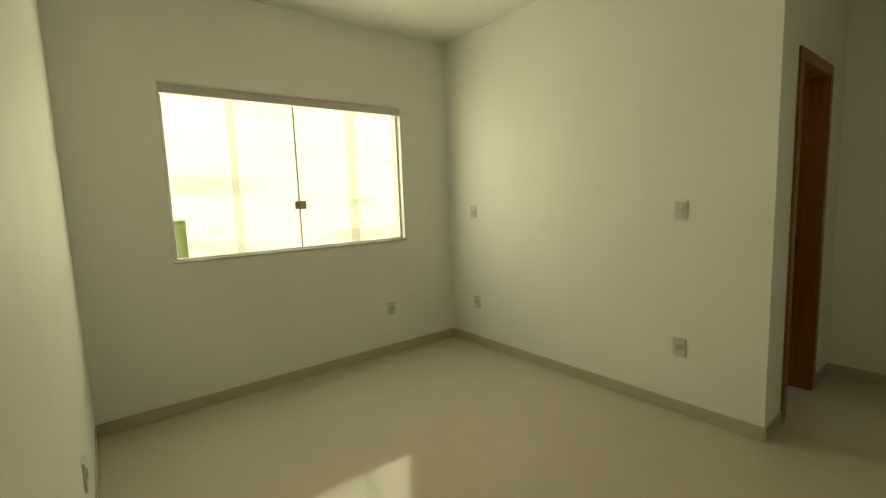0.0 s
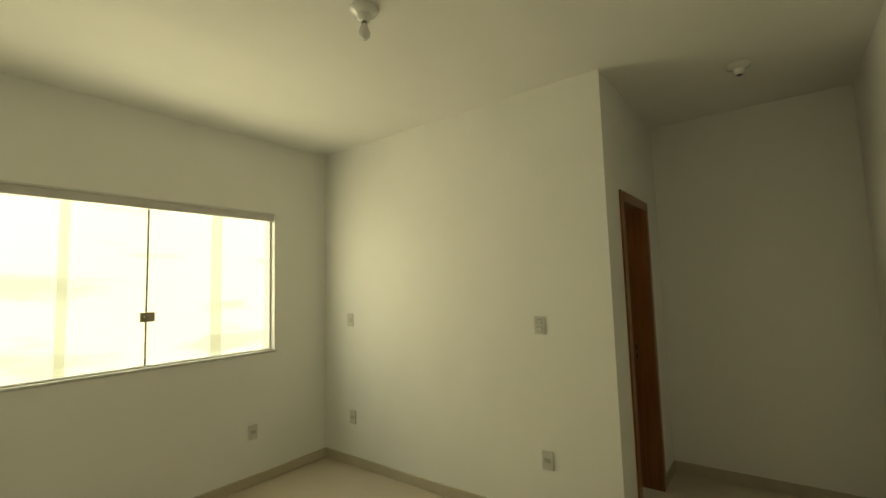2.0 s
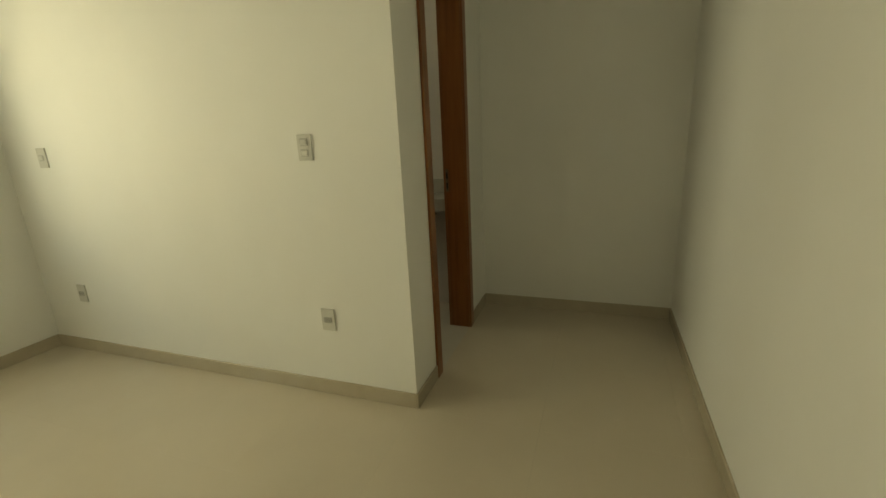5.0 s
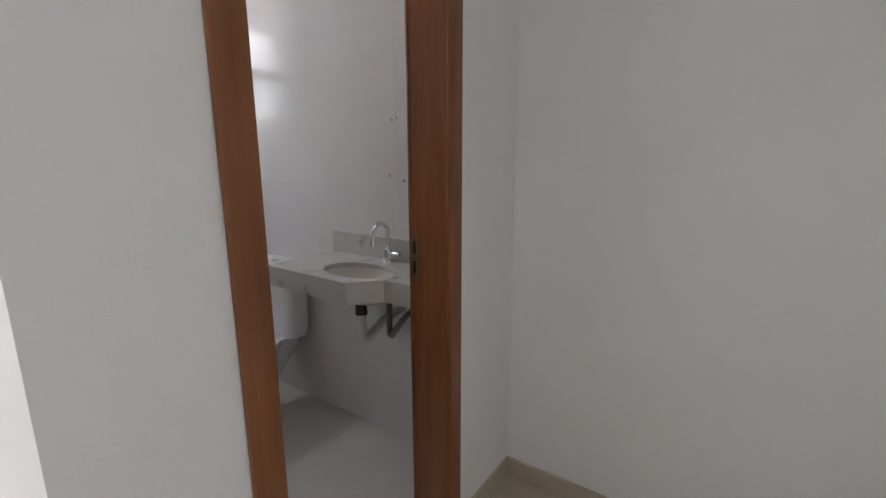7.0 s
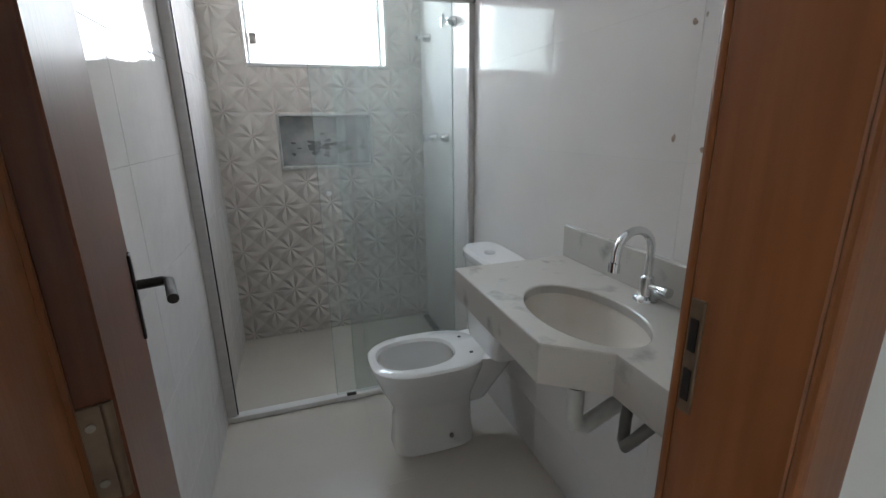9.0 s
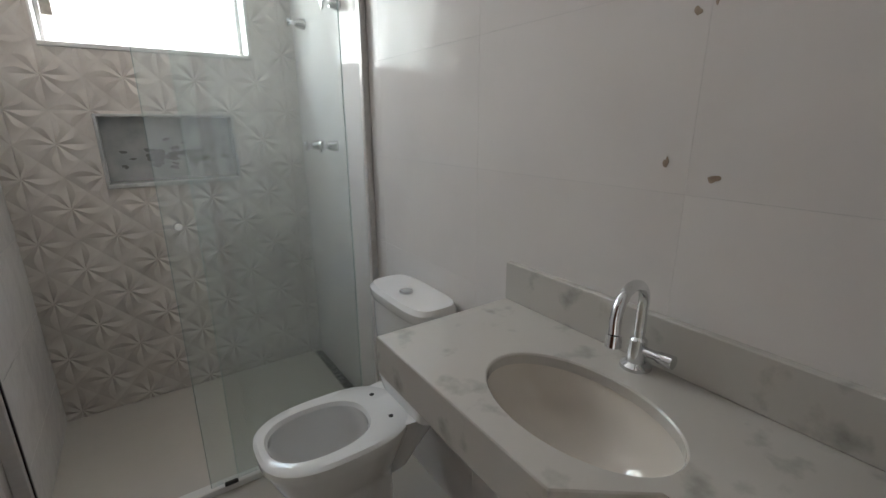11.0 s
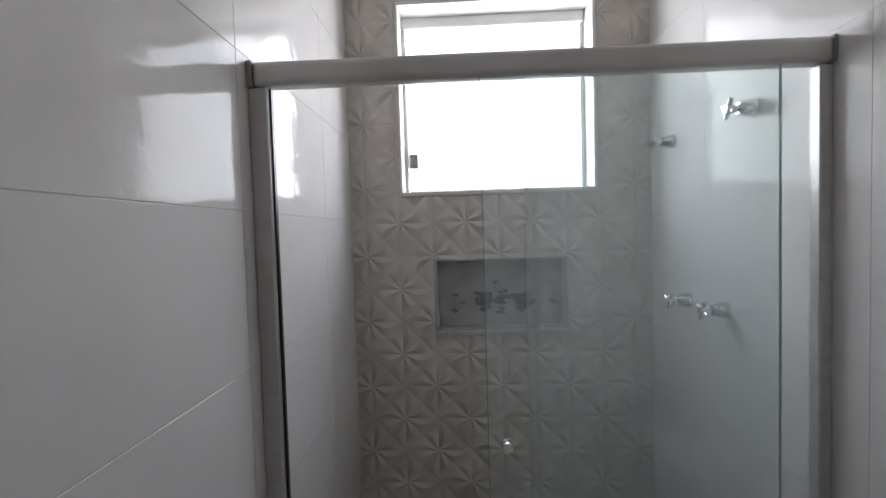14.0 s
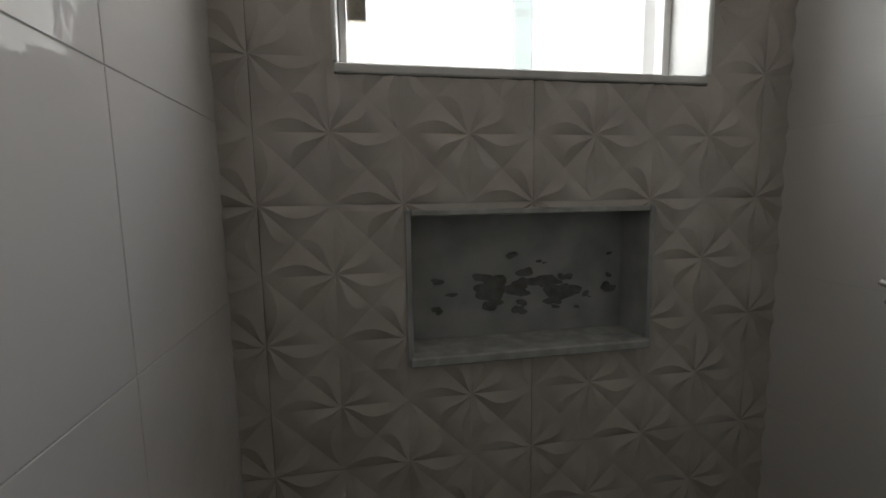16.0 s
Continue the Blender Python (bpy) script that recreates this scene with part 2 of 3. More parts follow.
# ---- walls, floors, ceilings ----
structure("wall_west", box(WEST - 0.15, WEST, SOUTH - 0.15, NORTH + 0.15, -0.02, TOP), PAINT, "matt white painted bedroom wall")
structure("wall_south", box(WEST, ALC + 0.15, SOUTH - 0.15, SOUTH, -0.02, TOP), PAINT, "long matt white painted bedroom wall")
structure("wall_north", boxes((WEST, WX0, NORTH, NORTH + 0.15, -0.02, TOP), (WX1, 0.06, NORTH, NORTH + 0.15, -0.02, TOP),
                              (WX0, WX1, NORTH, NORTH + 0.15, -0.02, WZ0 - 0.02), (WX0, WX1, NORTH, NORTH + 0.15, WZ1, TOP)),
          PAINT, "matt white painted wall with a wide window opening")
structure("wall_partition", box(0.0, BW - 0.01, 0.0, NORTH, -0.02, TOP), PAINT, "matt white painted partition wall between bedroom and bathroom")
structure("wall_alcove_end", box(ALC, ALC + 0.15, SOUTH, 0.12, -0.02, TOP), PAINT, "matt white painted wall closing the alcove")
wall_door = structure("wall_door", boxes((BW - 0.01, DX0 - 0.03, 0.0, 0.12, -0.02, TOP), (DX1 + 0.03, ALC, 0.0, 0.12, -0.02, TOP),
                                         (DX0 - 0.03, DX1 + 0.03, 0.0, 0.12, DTOP + 0.03, TOP)), PAINT, "matt white painted wall with the bathroom doorway")
wall_bath_east = structure("wall_bath_east", box(BE + 0.0008, ALC + 0.15, 0.12, NORTH + 0.15, -0.02, TOP), GROUT_W, "bathroom wall clad in glossy off-white tiles")
wall_bath_west = structure("wall_bath_west", box(BW - 0.01, BW - 0.0014, 0.12, NORTH, -0.02, BCEIL + 0.02), GROUT_W, "bathroom wall clad in glossy off-white tiles")
wall_bath_north = structure("wall_bath_north", boxes(
    (BW - 0.007, VX0, BN + 0.01, NORTH + 0.04, -0.02, TOP), (VX1, BE + 0.01, BN + 0.01, NORTH + 0.04, -0.02, TOP),
    (VX0, VX1, BN + 0.01, NORTH + 0.04, VZ1, TOP), (VX0, VX1, BN + 0.01, NORTH + 0.04, NZ1 + 0.012, VZ0 - 0.02),
    (VX0, NX0 - 0.012, BN + 0.01, NORTH + 0.04, NZ0 - 0.012, NZ1 + 0.012), (NX1 + 0.012, VX1, BN + 0.01, NORTH + 0.04, NZ0 - 0.012, NZ1 + 0.012),
    (NX0 - 0.012, NX1 + 0.012, BN + 0.115, NORTH + 0.04, NZ0 - 0.012, NZ1 + 0.012),
    (VX0, VX1, BN + 0.01, NORTH + 0.04, -0.02, NZ0 - 0.012)), GROUT_W, "shower wall clad in beige star-relief tiles with a niche and window")
structure("ceiling_1", box(WEST, ALC, SOUTH, NORTH, CEILING, TOP - 0.02), CEIL, "flat white painted bedroom ceiling", "ceiling")
structure("ceiling_2", box(BW - 0.007, BE + 0.01, 0.12, BN + 0.01, BCEIL, BCEIL + 0.10), CEIL, "flat white painted bathroom ceiling", "ceiling")
structure("roof", box(WEST - 0.3, ALC + 0.3, SOUTH - 0.3, NORTH + 0.2, TOP, TOP + 0.12), CONCRETE, "plain concrete roof slab", "roof")
floor_1 = structure("floor_1", box(WEST, ALC, SOUTH, NORTH, -0.12, -0.008), GROUT, "bedroom floor of polished beige porcelain tiles", "floor")
floor_2 = structure("floor_2", box(BW - 0.01, BE + 0.01, 0.0, BN + 0.01, -0.121, -0.0085), GROUT, "bathroom floor of satin beige porcelain tiles", "floor")

SK, SH = 0.011, 0.080


def skirting(x0, x1, y0, y1):
    bm = box(x0, x1, y0, y1, 0.0, SH, 0.0025, 1)
    tagged(mesh_object("baseboard", bm, SKIRT), "beige polished porcelain skirting along the wall foot", "baseboard", kind="structure")


skirting(WEST, 0.0, NORTH - SK, NORTH)
skirting(-SK, 0.0, 0.0, NORTH - SK)
skirting(WEST, WEST + SK, SOUTH + SK, NORTH - SK)
skirting(WEST, ALC, SOUTH, SOUTH + SK)
skirting(ALC - SK, ALC, SOUTH + SK, 0.0)
skirting(-SK, 0.275, -SK, 0.0)
skirting(1.000, ALC - SK, -SK, 0.0)

# outside: yard, boundary wall, post
structure("ground", box(-60, 60, -60, 60, -0.30, -0.14), CONCRETE, "bare concrete yard ground", "ground")
structure("boundary_wall", box(-14, 14, 4.70, 4.90, -0.14, 3.4), PLASTER, "sunlit cream plaster boundary wall with brown stains")
post = empty("yard_post", -2.15, 4.05, -0.14)
part("pole", tube([(-2.15, 4.05, -0.14), (-2.15, 4.05, 1.27)], 0.048, 16), GREEN, post, smooth=True)
part("cap", loft([(-2.15, 4.05, 0.052, 0.052, 1.27, 2), (-2.15, 4.05, 0.052, 0.052, 1.285, 2), (-2.15, 4.05, 0.02, 0.02, 1.30, 2)], 16), GREEN, post, smooth=True)
tagged(post, "green painted round post standing in the yard", "post")


# ---- windows ----
def pane(name, x0, x1, y, z0, z1, parent, mat=GLASS, thick=0.008, label=""):
    ob = part(name, box(x0, x1, y - thick / 2, y + thick / 2, z0, z1), mat, parent, label)
    ob.visible_shadow = False
    return ob


def sliding_window(name, x0, x1, z0, z1, y, inner, panes, label, reveal, head, lip):
    """White aluminium lining, stone sill, frameless sliding panes and a small lock."""
    track, track_y = (ALU, inner + 0.006) if lip else (FRAME_W, y - 0.022)
    w = empty(name, (x0 + x1) / 2, y, z0)
    part("window_sill", box(x0 - lip * 0.8, x1 + lip * 0.8, inner - lip, y + reveal, z0 - 0.018, z0, 0.003, 1), MARBLE, w, "thin pale marble sill")
    part("head_lining", box(x0, x1, inner - 0.006, y + reveal, z1 - 0.014, z1, 0.002, 1), FRAME_W, w, "thin white lining of the opening")
    part("head_track", box(x0 + 0.008, x1 - 0.012, track_y, y + 0.03, z1 - head, z1 - 0.014, 0.004, 1), track, w)
    part("side_frame", box(x1 - 0.012, x1, inner - 0.006, y + reveal, z0, z1 - 0.014, 0.003, 1), FRAME_W, w)
    part("side_channel", box(x1 - 0.030, x1 - 0.012, y - 0.010, y + 0.020, z0, z1 - head, 0.003, 1), ALU, w)
    part("side_frame", box(x0, x0 + 0.008, inner - 0.006, y + reveal, z0, z1 - 0.014, 0.002, 1), FRAME_W, w)
    part("side_channel", box(x0 + 0.008, x0 + 0.024, y - 0.02, y + 0.025, z0, z1 - head, 0.003, 1), ALU, w)
    part("bottom_track", box(x0 + 0.024, x1 - 0.030, y - 0.02, y + 0.025, z0, z0 + 0.012, 0.003, 1), FRAME_W, w)
    for a, b, dy, mat in panes:
        pane("pane" if mat is GLASS else "overlap_strip", a, b, y + dy, z0 + 0.012, z1 - head, w, mat, label="" if mat is GLASS else "greenish band where two panes overlap")
    tagged(w, label, "window", kind="structure")
    return w


MID = -1.487
win1 = sliding_window("window_1", WX0, WX1, WZ0, WZ1, NORTH + 0.055, NORTH,
                         ((WX0 + 0.026, -1.970, 0.012, GLASS), (-1.970, -1.917, 0.003, BAND), (-1.917, MID - 0.003, -0.006, GLASS), (MID + 0.003, -1.044, -0.006, GLASS),
                          (-1.044, -0.964, 0.003, BAND), (-0.964, WX1 - 0.031, 0.012, GLASS)),
                         "wide sliding window of four frameless glass panes", 0.095, 0.074, 0.010)
part("meeting_profile", box(MID - 0.006, MID + 0.006, NORTH + 0.042, NORTH + 0.056, WZ0 + 0.012, WZ1 - 0.074, 0.002, 1), STEEL, win1, "thin dull meeting profile")
lock = part("lock", box(-1.532, -1.440, NORTH + 0.020, NORTH + 0.041, 1.357, 1.424, 0.006), BRONZE, win1, "bronze-grey window lock")
part("lock_knob", loft([(0, 0, 0.012, 0.012, 0, 2), (0, 0, 0.010, 0.010, 0.012, 2)], 16), STEEL, lock, smooth=True).matrix_world = pose(-1.50, NORTH + 0.020, 1.39, 90)
win2 = sliding_window("window_2", VX0, VX1, VZ0, VZ1, BN + 0.115, BN - 0.006,
                         ((VX0 + 0.026, 0.716, -0.006, GLASS), (0.716, 0.760, 0.003, BAND), (0.760, VX1 - 0.031, 0.012, GLASS)), "small high bathroom window with sliding glass panes", 0.095, 0.06, 0.0)
lock = part("lock", box(VX0 + 0.026, VX0 + 0.064, BN + 0.082, BN + 0.104, 1.717, 1.777, 0.005), STEEL, win2, "small metal window lock")
# ---- bathroom door ----
door = empty("door_1", 0.636, 0.06, 0)
part("jamb", box(DX0 - 0.03, DX0, 0.0, 0.13, 0, DTOP, 0.002, 1), WOOD, door)
right_jamb = part("jamb", box(DX1, DX1 + 0.03, 0.0, 0.13, 0, DTOP, 0.002, 1), WOOD, door)
part("head_jamb", box(DX0 - 0.03, DX1 + 0.03, 0.0, 0.13, DTOP, DTOP + 0.03, 0.002, 1), WOOD, door)
for y0, y1 in ((-0.014, 0.0), (0.13, 0.143)):
    part("casing", box(0.275, DX0, y0, y1, 0, 2.140, 0.005), WOOD, door)
    part("casing", box(DX1, 1.000, y0, y1, 0, 2.140, 0.005), WOOD, door)
    part("head_casing", box(DX0, DX1, y0, y1, DTOP, 2.140, 0.005), WOOD, door)
strike = part("strike_plate", box(DX1 - 0.003, DX1 + 0.001, 0.108, 0.126, 0.935, 1.078, 0.001, 1), HINGE, right_jamb, "brown metal strike plate")
for z in (0.972, 1.035):
    part("latch_hole", box(DX1 - 0.0045, DX1 - 0.002, 0.112, 0.122, z - 0.020, z + 0.020), BLACK, right_jamb, "dark latch recess")
for x, z in ((0.334, 1.345), (0.331, 1.62), (0.962, 1.45)):
    part("nail_hole", tube([(x, -0.0146, z), (x, -0.0135, z)], 0.0018, 10), WOOD_LEAF, door, "small dark nail hole")
tagged(door, "reddish-brown varnished wooden doorway with its door open inward", "door", kind="structure")
LEAF_A = 15.5
LEAF_M = pose(0.368, 0.150, 0.0, 0, 0, LEAF_A)


def on_leaf(bm):
    bmesh.ops.transform(bm, matrix=LEAF_M, verts=bm.verts[:])
    return bm


leaf = part("door_leaf", on_leaf(box(-0.038, 0.0, 0.0, 0.575, 0.008, 2.055, 0.002, 1)), WOOD_LEAF, door, "dark reddish wooden door leaf, wide open")
for s in (-1, 1):
    x = 0.0 if s > 0 else -0.036
    part("handle", on_leaf(tube([(x, 0.53, 1.0), (x + s * 0.045, 0.53, 1.0), (x + s * 0.055, 0.52, 1.0), (x + s * 0.055, 0.42, 0.998)], 0.009, 12)), BLACK, leaf, "black lever handle", True)
    part("escutcheon", on_leaf(box(min(x, x + s * 0.005), max(x, x + s * 0.005), 0.512, 0.548, 0.90, 1.06, 0.002, 1)), BLACK, leaf, "black lock plate")
for z in (0.25, 1.02, 1.82):
    hinge = part("hinge", on_leaf(box(-0.034, -0.003, -0.003, 0.0, z - 0.044, z + 0.044, 0.001, 1)), HINGE, leaf, "brown metal hinge")
    part("hinge_knuckle", tube([(0.361, 0.1485, z - 0.044), (0.361, 0.1485, z + 0.044)], 0.005, 12), HINGE, leaf, smooth=True)
    for dz in (-0.026, 0.026):
        part("screw", on_leaf(tube([(-0.019, -0.0042, z + dz), (-0.019, -0.0029, z + dz)], 0.0035, 10)), STEEL, hinge, "small screw head")


# ---- switches and sockets ----
def wall_plate(name, m, rockers, label):
    """A moulded plate in the local x-z plane, facing -y."""
    ob = empty(name)
    part("cover", box(-0.038, 0.038, -0.009, 0.0, -0.058, 0.058, 0.004), PLASTIC, ob)
    if rockers:
        for z in (-0.024, 0.024) if rockers == 2 else (0.0,):
            # shade round the rocker is put into this colour
            part("surround", box(-0.021, 0.021, -0.0105, -0.009, z - 0.017, z + 0.017, 0.001, 1), PLASTIC_SHADED, ob)
            r = part("rocker", box(-0.017, 0.017, -0.0145, -0.0105, z - 0.012, z + 0.012, 0.002, 1), PLASTIC, ob)
    else:
        # shade of the sunken socket face is put into its colour
        part("socket_face", box(-0.021, 0.021, -0.0115, -0.009, -0.014, 0.014, 0.003), PLASTIC_SHADED, ob)
        for x in (-0.0095, 0.0, 0.0095):
            part("pin_hole", tube([(x, -0.0122, -0.002 if x else 0.002), (x, -0.0112, -0.002 if x else 0.002)], 0.0024, 8), PLASTIC_D, ob, "dark pin hole")
    ob.matrix_world = m
    return tagged(ob, label, "switch" if rockers else "socket")


def east_facing(y, z):
    return pose(0.0, y, z, 0, 0, -90)


wall_plate("light_switch", east_facing(0.467, 1.272), 2, "white double light switch on the painted wall")
wall_plate("light_switch", east_facing(2.318, 1.265), 1, "white single switch plate near the room corner")
wall_plate("wall_socket", east_facing(0.456, 0.427), 0, "white three-pin socket low on the partition wall")
wall_plate("wall_socket", east_facing(2.300, 0.412), 0, "white three-pin socket low near the corner")
wall_plate("wall_socket", pose(-0.726, NORTH, 0.415), 0, "white three-pin socket below the bedroom window")
wall_plate("light_switch", pose(WEST, -0.258, 1.272, 0, 0, 90), 1, "white switch plate on the west wall by the entrance")
wall_plate("wall_socket", pose(WEST, 1.33, 0.43, 0, 0, 90), 0, "white socket low on the west wall")
wall_plate("wall_socket", pose(WEST, 0.99, 0.43, 0, 0, 90), 0, "white socket on the west wall beside another")


# ---- ceiling lamps ----
def lamp_holder(x, y, bulb, label):
    ob = empty("ceiling_lamp", x, y, CEILING)
    part("rose", loft([(x, y, 0.066, 0.066, CEILING, 2), (x, y, 0.068, 0.068, CEILING - 0.010, 2), (x, y, 0.058, 0.058, CEILING - 0.022, 2), (x, y, 0.034, 0.034, CEILING - 0.032, 2),
                       (x, y, 0.025, 0.025, CEILING - 0.062, 2), (x, y, 0.021, 0.021, CEILING - 0.066, 2)], 28), CERAMIC, ob, "white porcelain lamp rose", True)
    z = CEILING - 0.066
    if bulb:
        part("screw_cap", tube([(x, y, z), (x, y, z - 0.014)], 0.0135, 16), STEEL, ob, smooth=True)
        part("bulb", loft([(x, y, 0.014, 0.014, z - 0.014, 2), (x, y, 0.021, 0.021, z - 0.030, 2), (x, y, 0.027, 0.027, z - 0.052, 2), (x, y, 0.024, 0.024, z - 0.072, 2),
                           (x, y, 0.013, 0.013, z - 0.084, 2), (x, y, 0.003, 0.003, z - 0.088, 2)], 24), CERAMIC, ob, "frosted white bulb, unlit", True)
    else:
        part("socket_hole", tube([(x, y, z + 0.001), (x, y, z - 0.0015)], 0.016, 18), BLACK, ob, "dark empty bulb socket")
    return tagged(ob, label, "lamp")


lamp_holder(-1.325, 0.655, True, "white porcelain ceiling lamp holder with an unlit bulb")
lamp_holder(0.52, -0.69, False, "white porcelain ceiling lamp holder without a bulb")

# ---- shower screen ----
RY, RZ0, RZ1 = 1.70, 1.766, 1.816
screen = empty("shower_screen", 0.72, RY, 0)
part("top_rail", box(BW + 0.012, BE - 0.004, RY - 0.022, RY + 0.022, RZ0, RZ1, 0.012, 3), ALU, screen, smooth=True)
part("rail_cap", box(BW, BW + 0.012, RY - 0.024, RY + 0.024, RZ0 - 0.002, RZ1 + 0.003, 0.003, 1), PLASTIC_D, screen)
part("rail_cap", box(BE - 0.006, BE, RY - 0.024, RY + 0.024, RZ0 - 0.002, RZ1 + 0.003, 0.003, 1), PLASTIC_D, screen)
part("wall_post", box(BW, BW + 0.040, RY - 0.016, RY + 0.016, 0.026, RZ0 - 0.002, 0.003, 1), ALU, screen)
part("post_seal", box(BW + 0.040, BW + 0.0445, RY - 0.004, RY + 0.006, 0.026, RZ0 - 0.002), BLACK, screen, "black rubber seal")
part("wall_post", box(BE - 0.026, BE, RY - 0.014, RY + 0.018, 0.026, RZ0 - 0.002, 0.003, 1), ALU, screen)
part("bottom_track", box(BW, BE, RY - 0.024, RY + 0.020, 0.0, 0.026, 0.005), FRAME_W, screen)
fixed = pane("fixed_pane", 0.705, BE - 0.026, RY + 0.012, 0.028, RZ0, screen, SHOWER_GLASS, 0.006)
part("pane_edge", box(0.7035, 0.705, RY + 0.009, RY + 0.015, 0.028, RZ0), PALE_EDGE, fixed, "greenish cut glass edge")
slide = pane("sliding_pane", 0.613, 1.212, RY - 0.012, 0.032, RZ0, screen, SHOWER_GLASS, 0.006)
part("pane_edge", box(0.6115, 0.613, RY - 0.015, RY - 0.009, 0.032, RZ0), GLASS_EDGE, slide, "greenish cut glass edge")
part("pane_edge", box(1.212, 1.2135, RY - 0.015, RY - 0.009, 0.032, RZ0), PALE_EDGE, slide, "greenish cut glass edge")
part("knob", tube([(0.650, RY - 0.040, 1.003), (0.650, RY - 0.032, 1.003), (0.650, RY - 0.020, 1.003), (0.650, RY - 0.0165, 1.003)], 0.011, 16, radii=[0.011, 0.013, 0.009, 0.011]), CHROME, slide, "small chrome door knob", True)
part("guide", box(0.655, 0.700, RY - 0.030, RY - 0.018, 0.026, 0.040, 0.002, 1), BLACK, slide, "small black bottom guide")
tagged(screen, "glass shower screen with satin aluminium rail, half open", "shower screen")


# ---- shower valves ----
def cross_valve(y, z, reach, cross, label):
    ob = empty("shower_valve", BE, y, z)
    part("flange", tube([(BE, y, z), (BE - 0.008, y, z), (BE - 0.040, y, z)], 0.02, 20, radii=[0.026, 0.025, 0.015]), CHROME, ob, smooth=True)
    part("stem", tube([(BE - 0.040, y, z), (BE - reach, y, z)], 0.009, 14), CHROME, ob, smooth=True)
    if cross:
        bm = bmesh.new()
        for a in (25, 70 + 45):
            c, s = math.cos(radians(a)) * 0.027, math.sin(radians(a)) * 0.027
            tube([(BE - reach, y - c, z - s), (BE - reach, y - c * 0.5, z - s * 0.5), (BE - reach, y + c * 0.5, z + s * 0.5), (BE - reach, y + c, z + s)], 0.007, 10, bm, radii=[0.0075, 0.006, 0.006, 0.0075])
        tube([(BE - reach + 0.008, y, z), (BE - reach - 0.010, y, z)], 0.011, 14, bm)
        part("cross_handle", bm, CHROME, ob, smooth=True)
    else:
        part("nozzle", tube([(BE - reach, y, z), (BE - reach - 0.008, y, z), (BE - reach - 0.016, y, z)], 0.014, 18, radii=[0.016, 0.022, 0.019]), CHROME, ob, smooth=True)
    return tagged(ob, label, "valve", group="shower fittings")


cross_valve(2.345, 1.742, 0.066, False, "chrome shower outlet stub on the tiled wall")
cross_valve(1.925, 1.742, 0.062, True, "chrome cross-handle valve high on the tiled wall")
cross_valve(2.245, 1.202, 0.065, True, "chrome cross-handle shower valve beside its twin")
cross_valve(2.045, 1.206, 0.065, True, "chrome cross-handle shower valve beside its twin")

# ---- dark barred strip at the foot of the shower's east wall ----
drain = empty("shower_floor_strip", 1.290, 2.13, 0.0)
part("channel", box(1.268, 1.312, 1.76, 2.50, 0.0, 0.003, 0.001, 1), BLACK, drain, "flat dark strip")
for x in (1.268, 1.308):
    part("rim", box(x, x + 0.004, 1.76, 2.50, 0.003, 0.005), STEEL, drain)
for k in range(18):
    part("bar", box(1.272, 1.308, 1.776 + 0.0405 * k, 1.784 + 0.0405 * k, 0.003, 0.0045), PLASTIC_D, drain)
tagged(drain, "dark barred strip on the floor along the tiled shower wall", "drain")

# ---- toilet ----
TY = 1.305
toilet = empty("toilet", 1.0, TY, 0)
bm = loft([(0.966, TY, 0.170, 0.104, 0.0, 3.6), (0.966, TY, 0.168, 0.102, 0.03, 3.6), (0.966, TY, 0.164, 0.097, 0.08, 3.4), (0.966, TY, 0.163, 0.095, 0.14, 3.2), (0.966, TY, 0.165, 0.097, 0.19, 3.0),
           (0.963, TY, 0.178, 0.112, 0.225, 2.6), (0.958, TY, 0.202, 0.142, 0.285, 2.6), (0.955, TY, 0.222, 0.162, 0.345, 2.7), (0.954, TY, 0.232, 0.170, 0.372, 2.8), (0.954, TY, 0.232, 0.170, 0.392, 2.8),
           (0.954, TY, 0.222, 0.160, 0.400, 2.8), (0.908, TY, 0.158, 0.120, 0.400, 2.4), (0.908, TY, 0.150, 0.112, 0.388, 2.4), (0.906, TY, 0.156, 0.118, 0.350, 2.3), (0.925, TY, 0.128, 0.094, 0.270, 2.1),
           (0.950, TY, 0.085, 0.066, 0.180, 2.0), (0.960, TY, 0.045, 0.040, 0.140, 2.0)], 56)
part("bowl", bm, CERAMIC, toilet, "glossy white ceramic bowl without seat", True)
part("trapway", loft([(1.120, TY, 0.09, 0.050, 0.16, 2.4), (1.150, TY, 0.11, 0.075, 0.24, 2.6), (1.185, TY, 0.120, 0.110, 0.33, 3), (1.195, TY, 0.115, 0.135, 0.395, 3)], 40), CERAMIC, toilet, smooth=True)
part("tank", loft([(1.238, TY - 0.02, 0.066, 0.150, 0.390, 4.5), (1.236, TY - 0.02, 0.072, 0.162, 0.44, 4.5), (1.234, TY - 0.02, 0.076, 0.170, 0.740, 4.5)], 48), CERAMIC, toilet, smooth=True)
lid = part("tank_lid", loft([(1.232, TY - 0.02, 0.080, 0.176, 0.740, 4), (1.231, TY - 0.02, 0.083, 0.180, 0.748, 4), (1.231, TY - 0.02, 0.083, 0.180, 0.772, 4), (1.233, TY - 0.02, 0.074, 0.170, 0.785, 4)], 48), CERAMIC, toilet, smooth=True)
part("flush_button", loft([(1.215, TY - 0.02, 0.022, 0.022, 0.785, 2), (1.215, TY - 0.02, 0.022, 0.022, 0.791, 2), (1.215, TY - 0.02, 0.016, 0.016, 0.793, 2)], 24), CHROME, lid, "chrome flush button", True)
for y in (TY - 0.070, TY + 0.070):
    part("seat_bolt_hole", tube([(1.118, y, 0.3995), (1.118, y, 0.4012)], 0.008, 14), BLACK, toilet, "dark seat bolt hole")
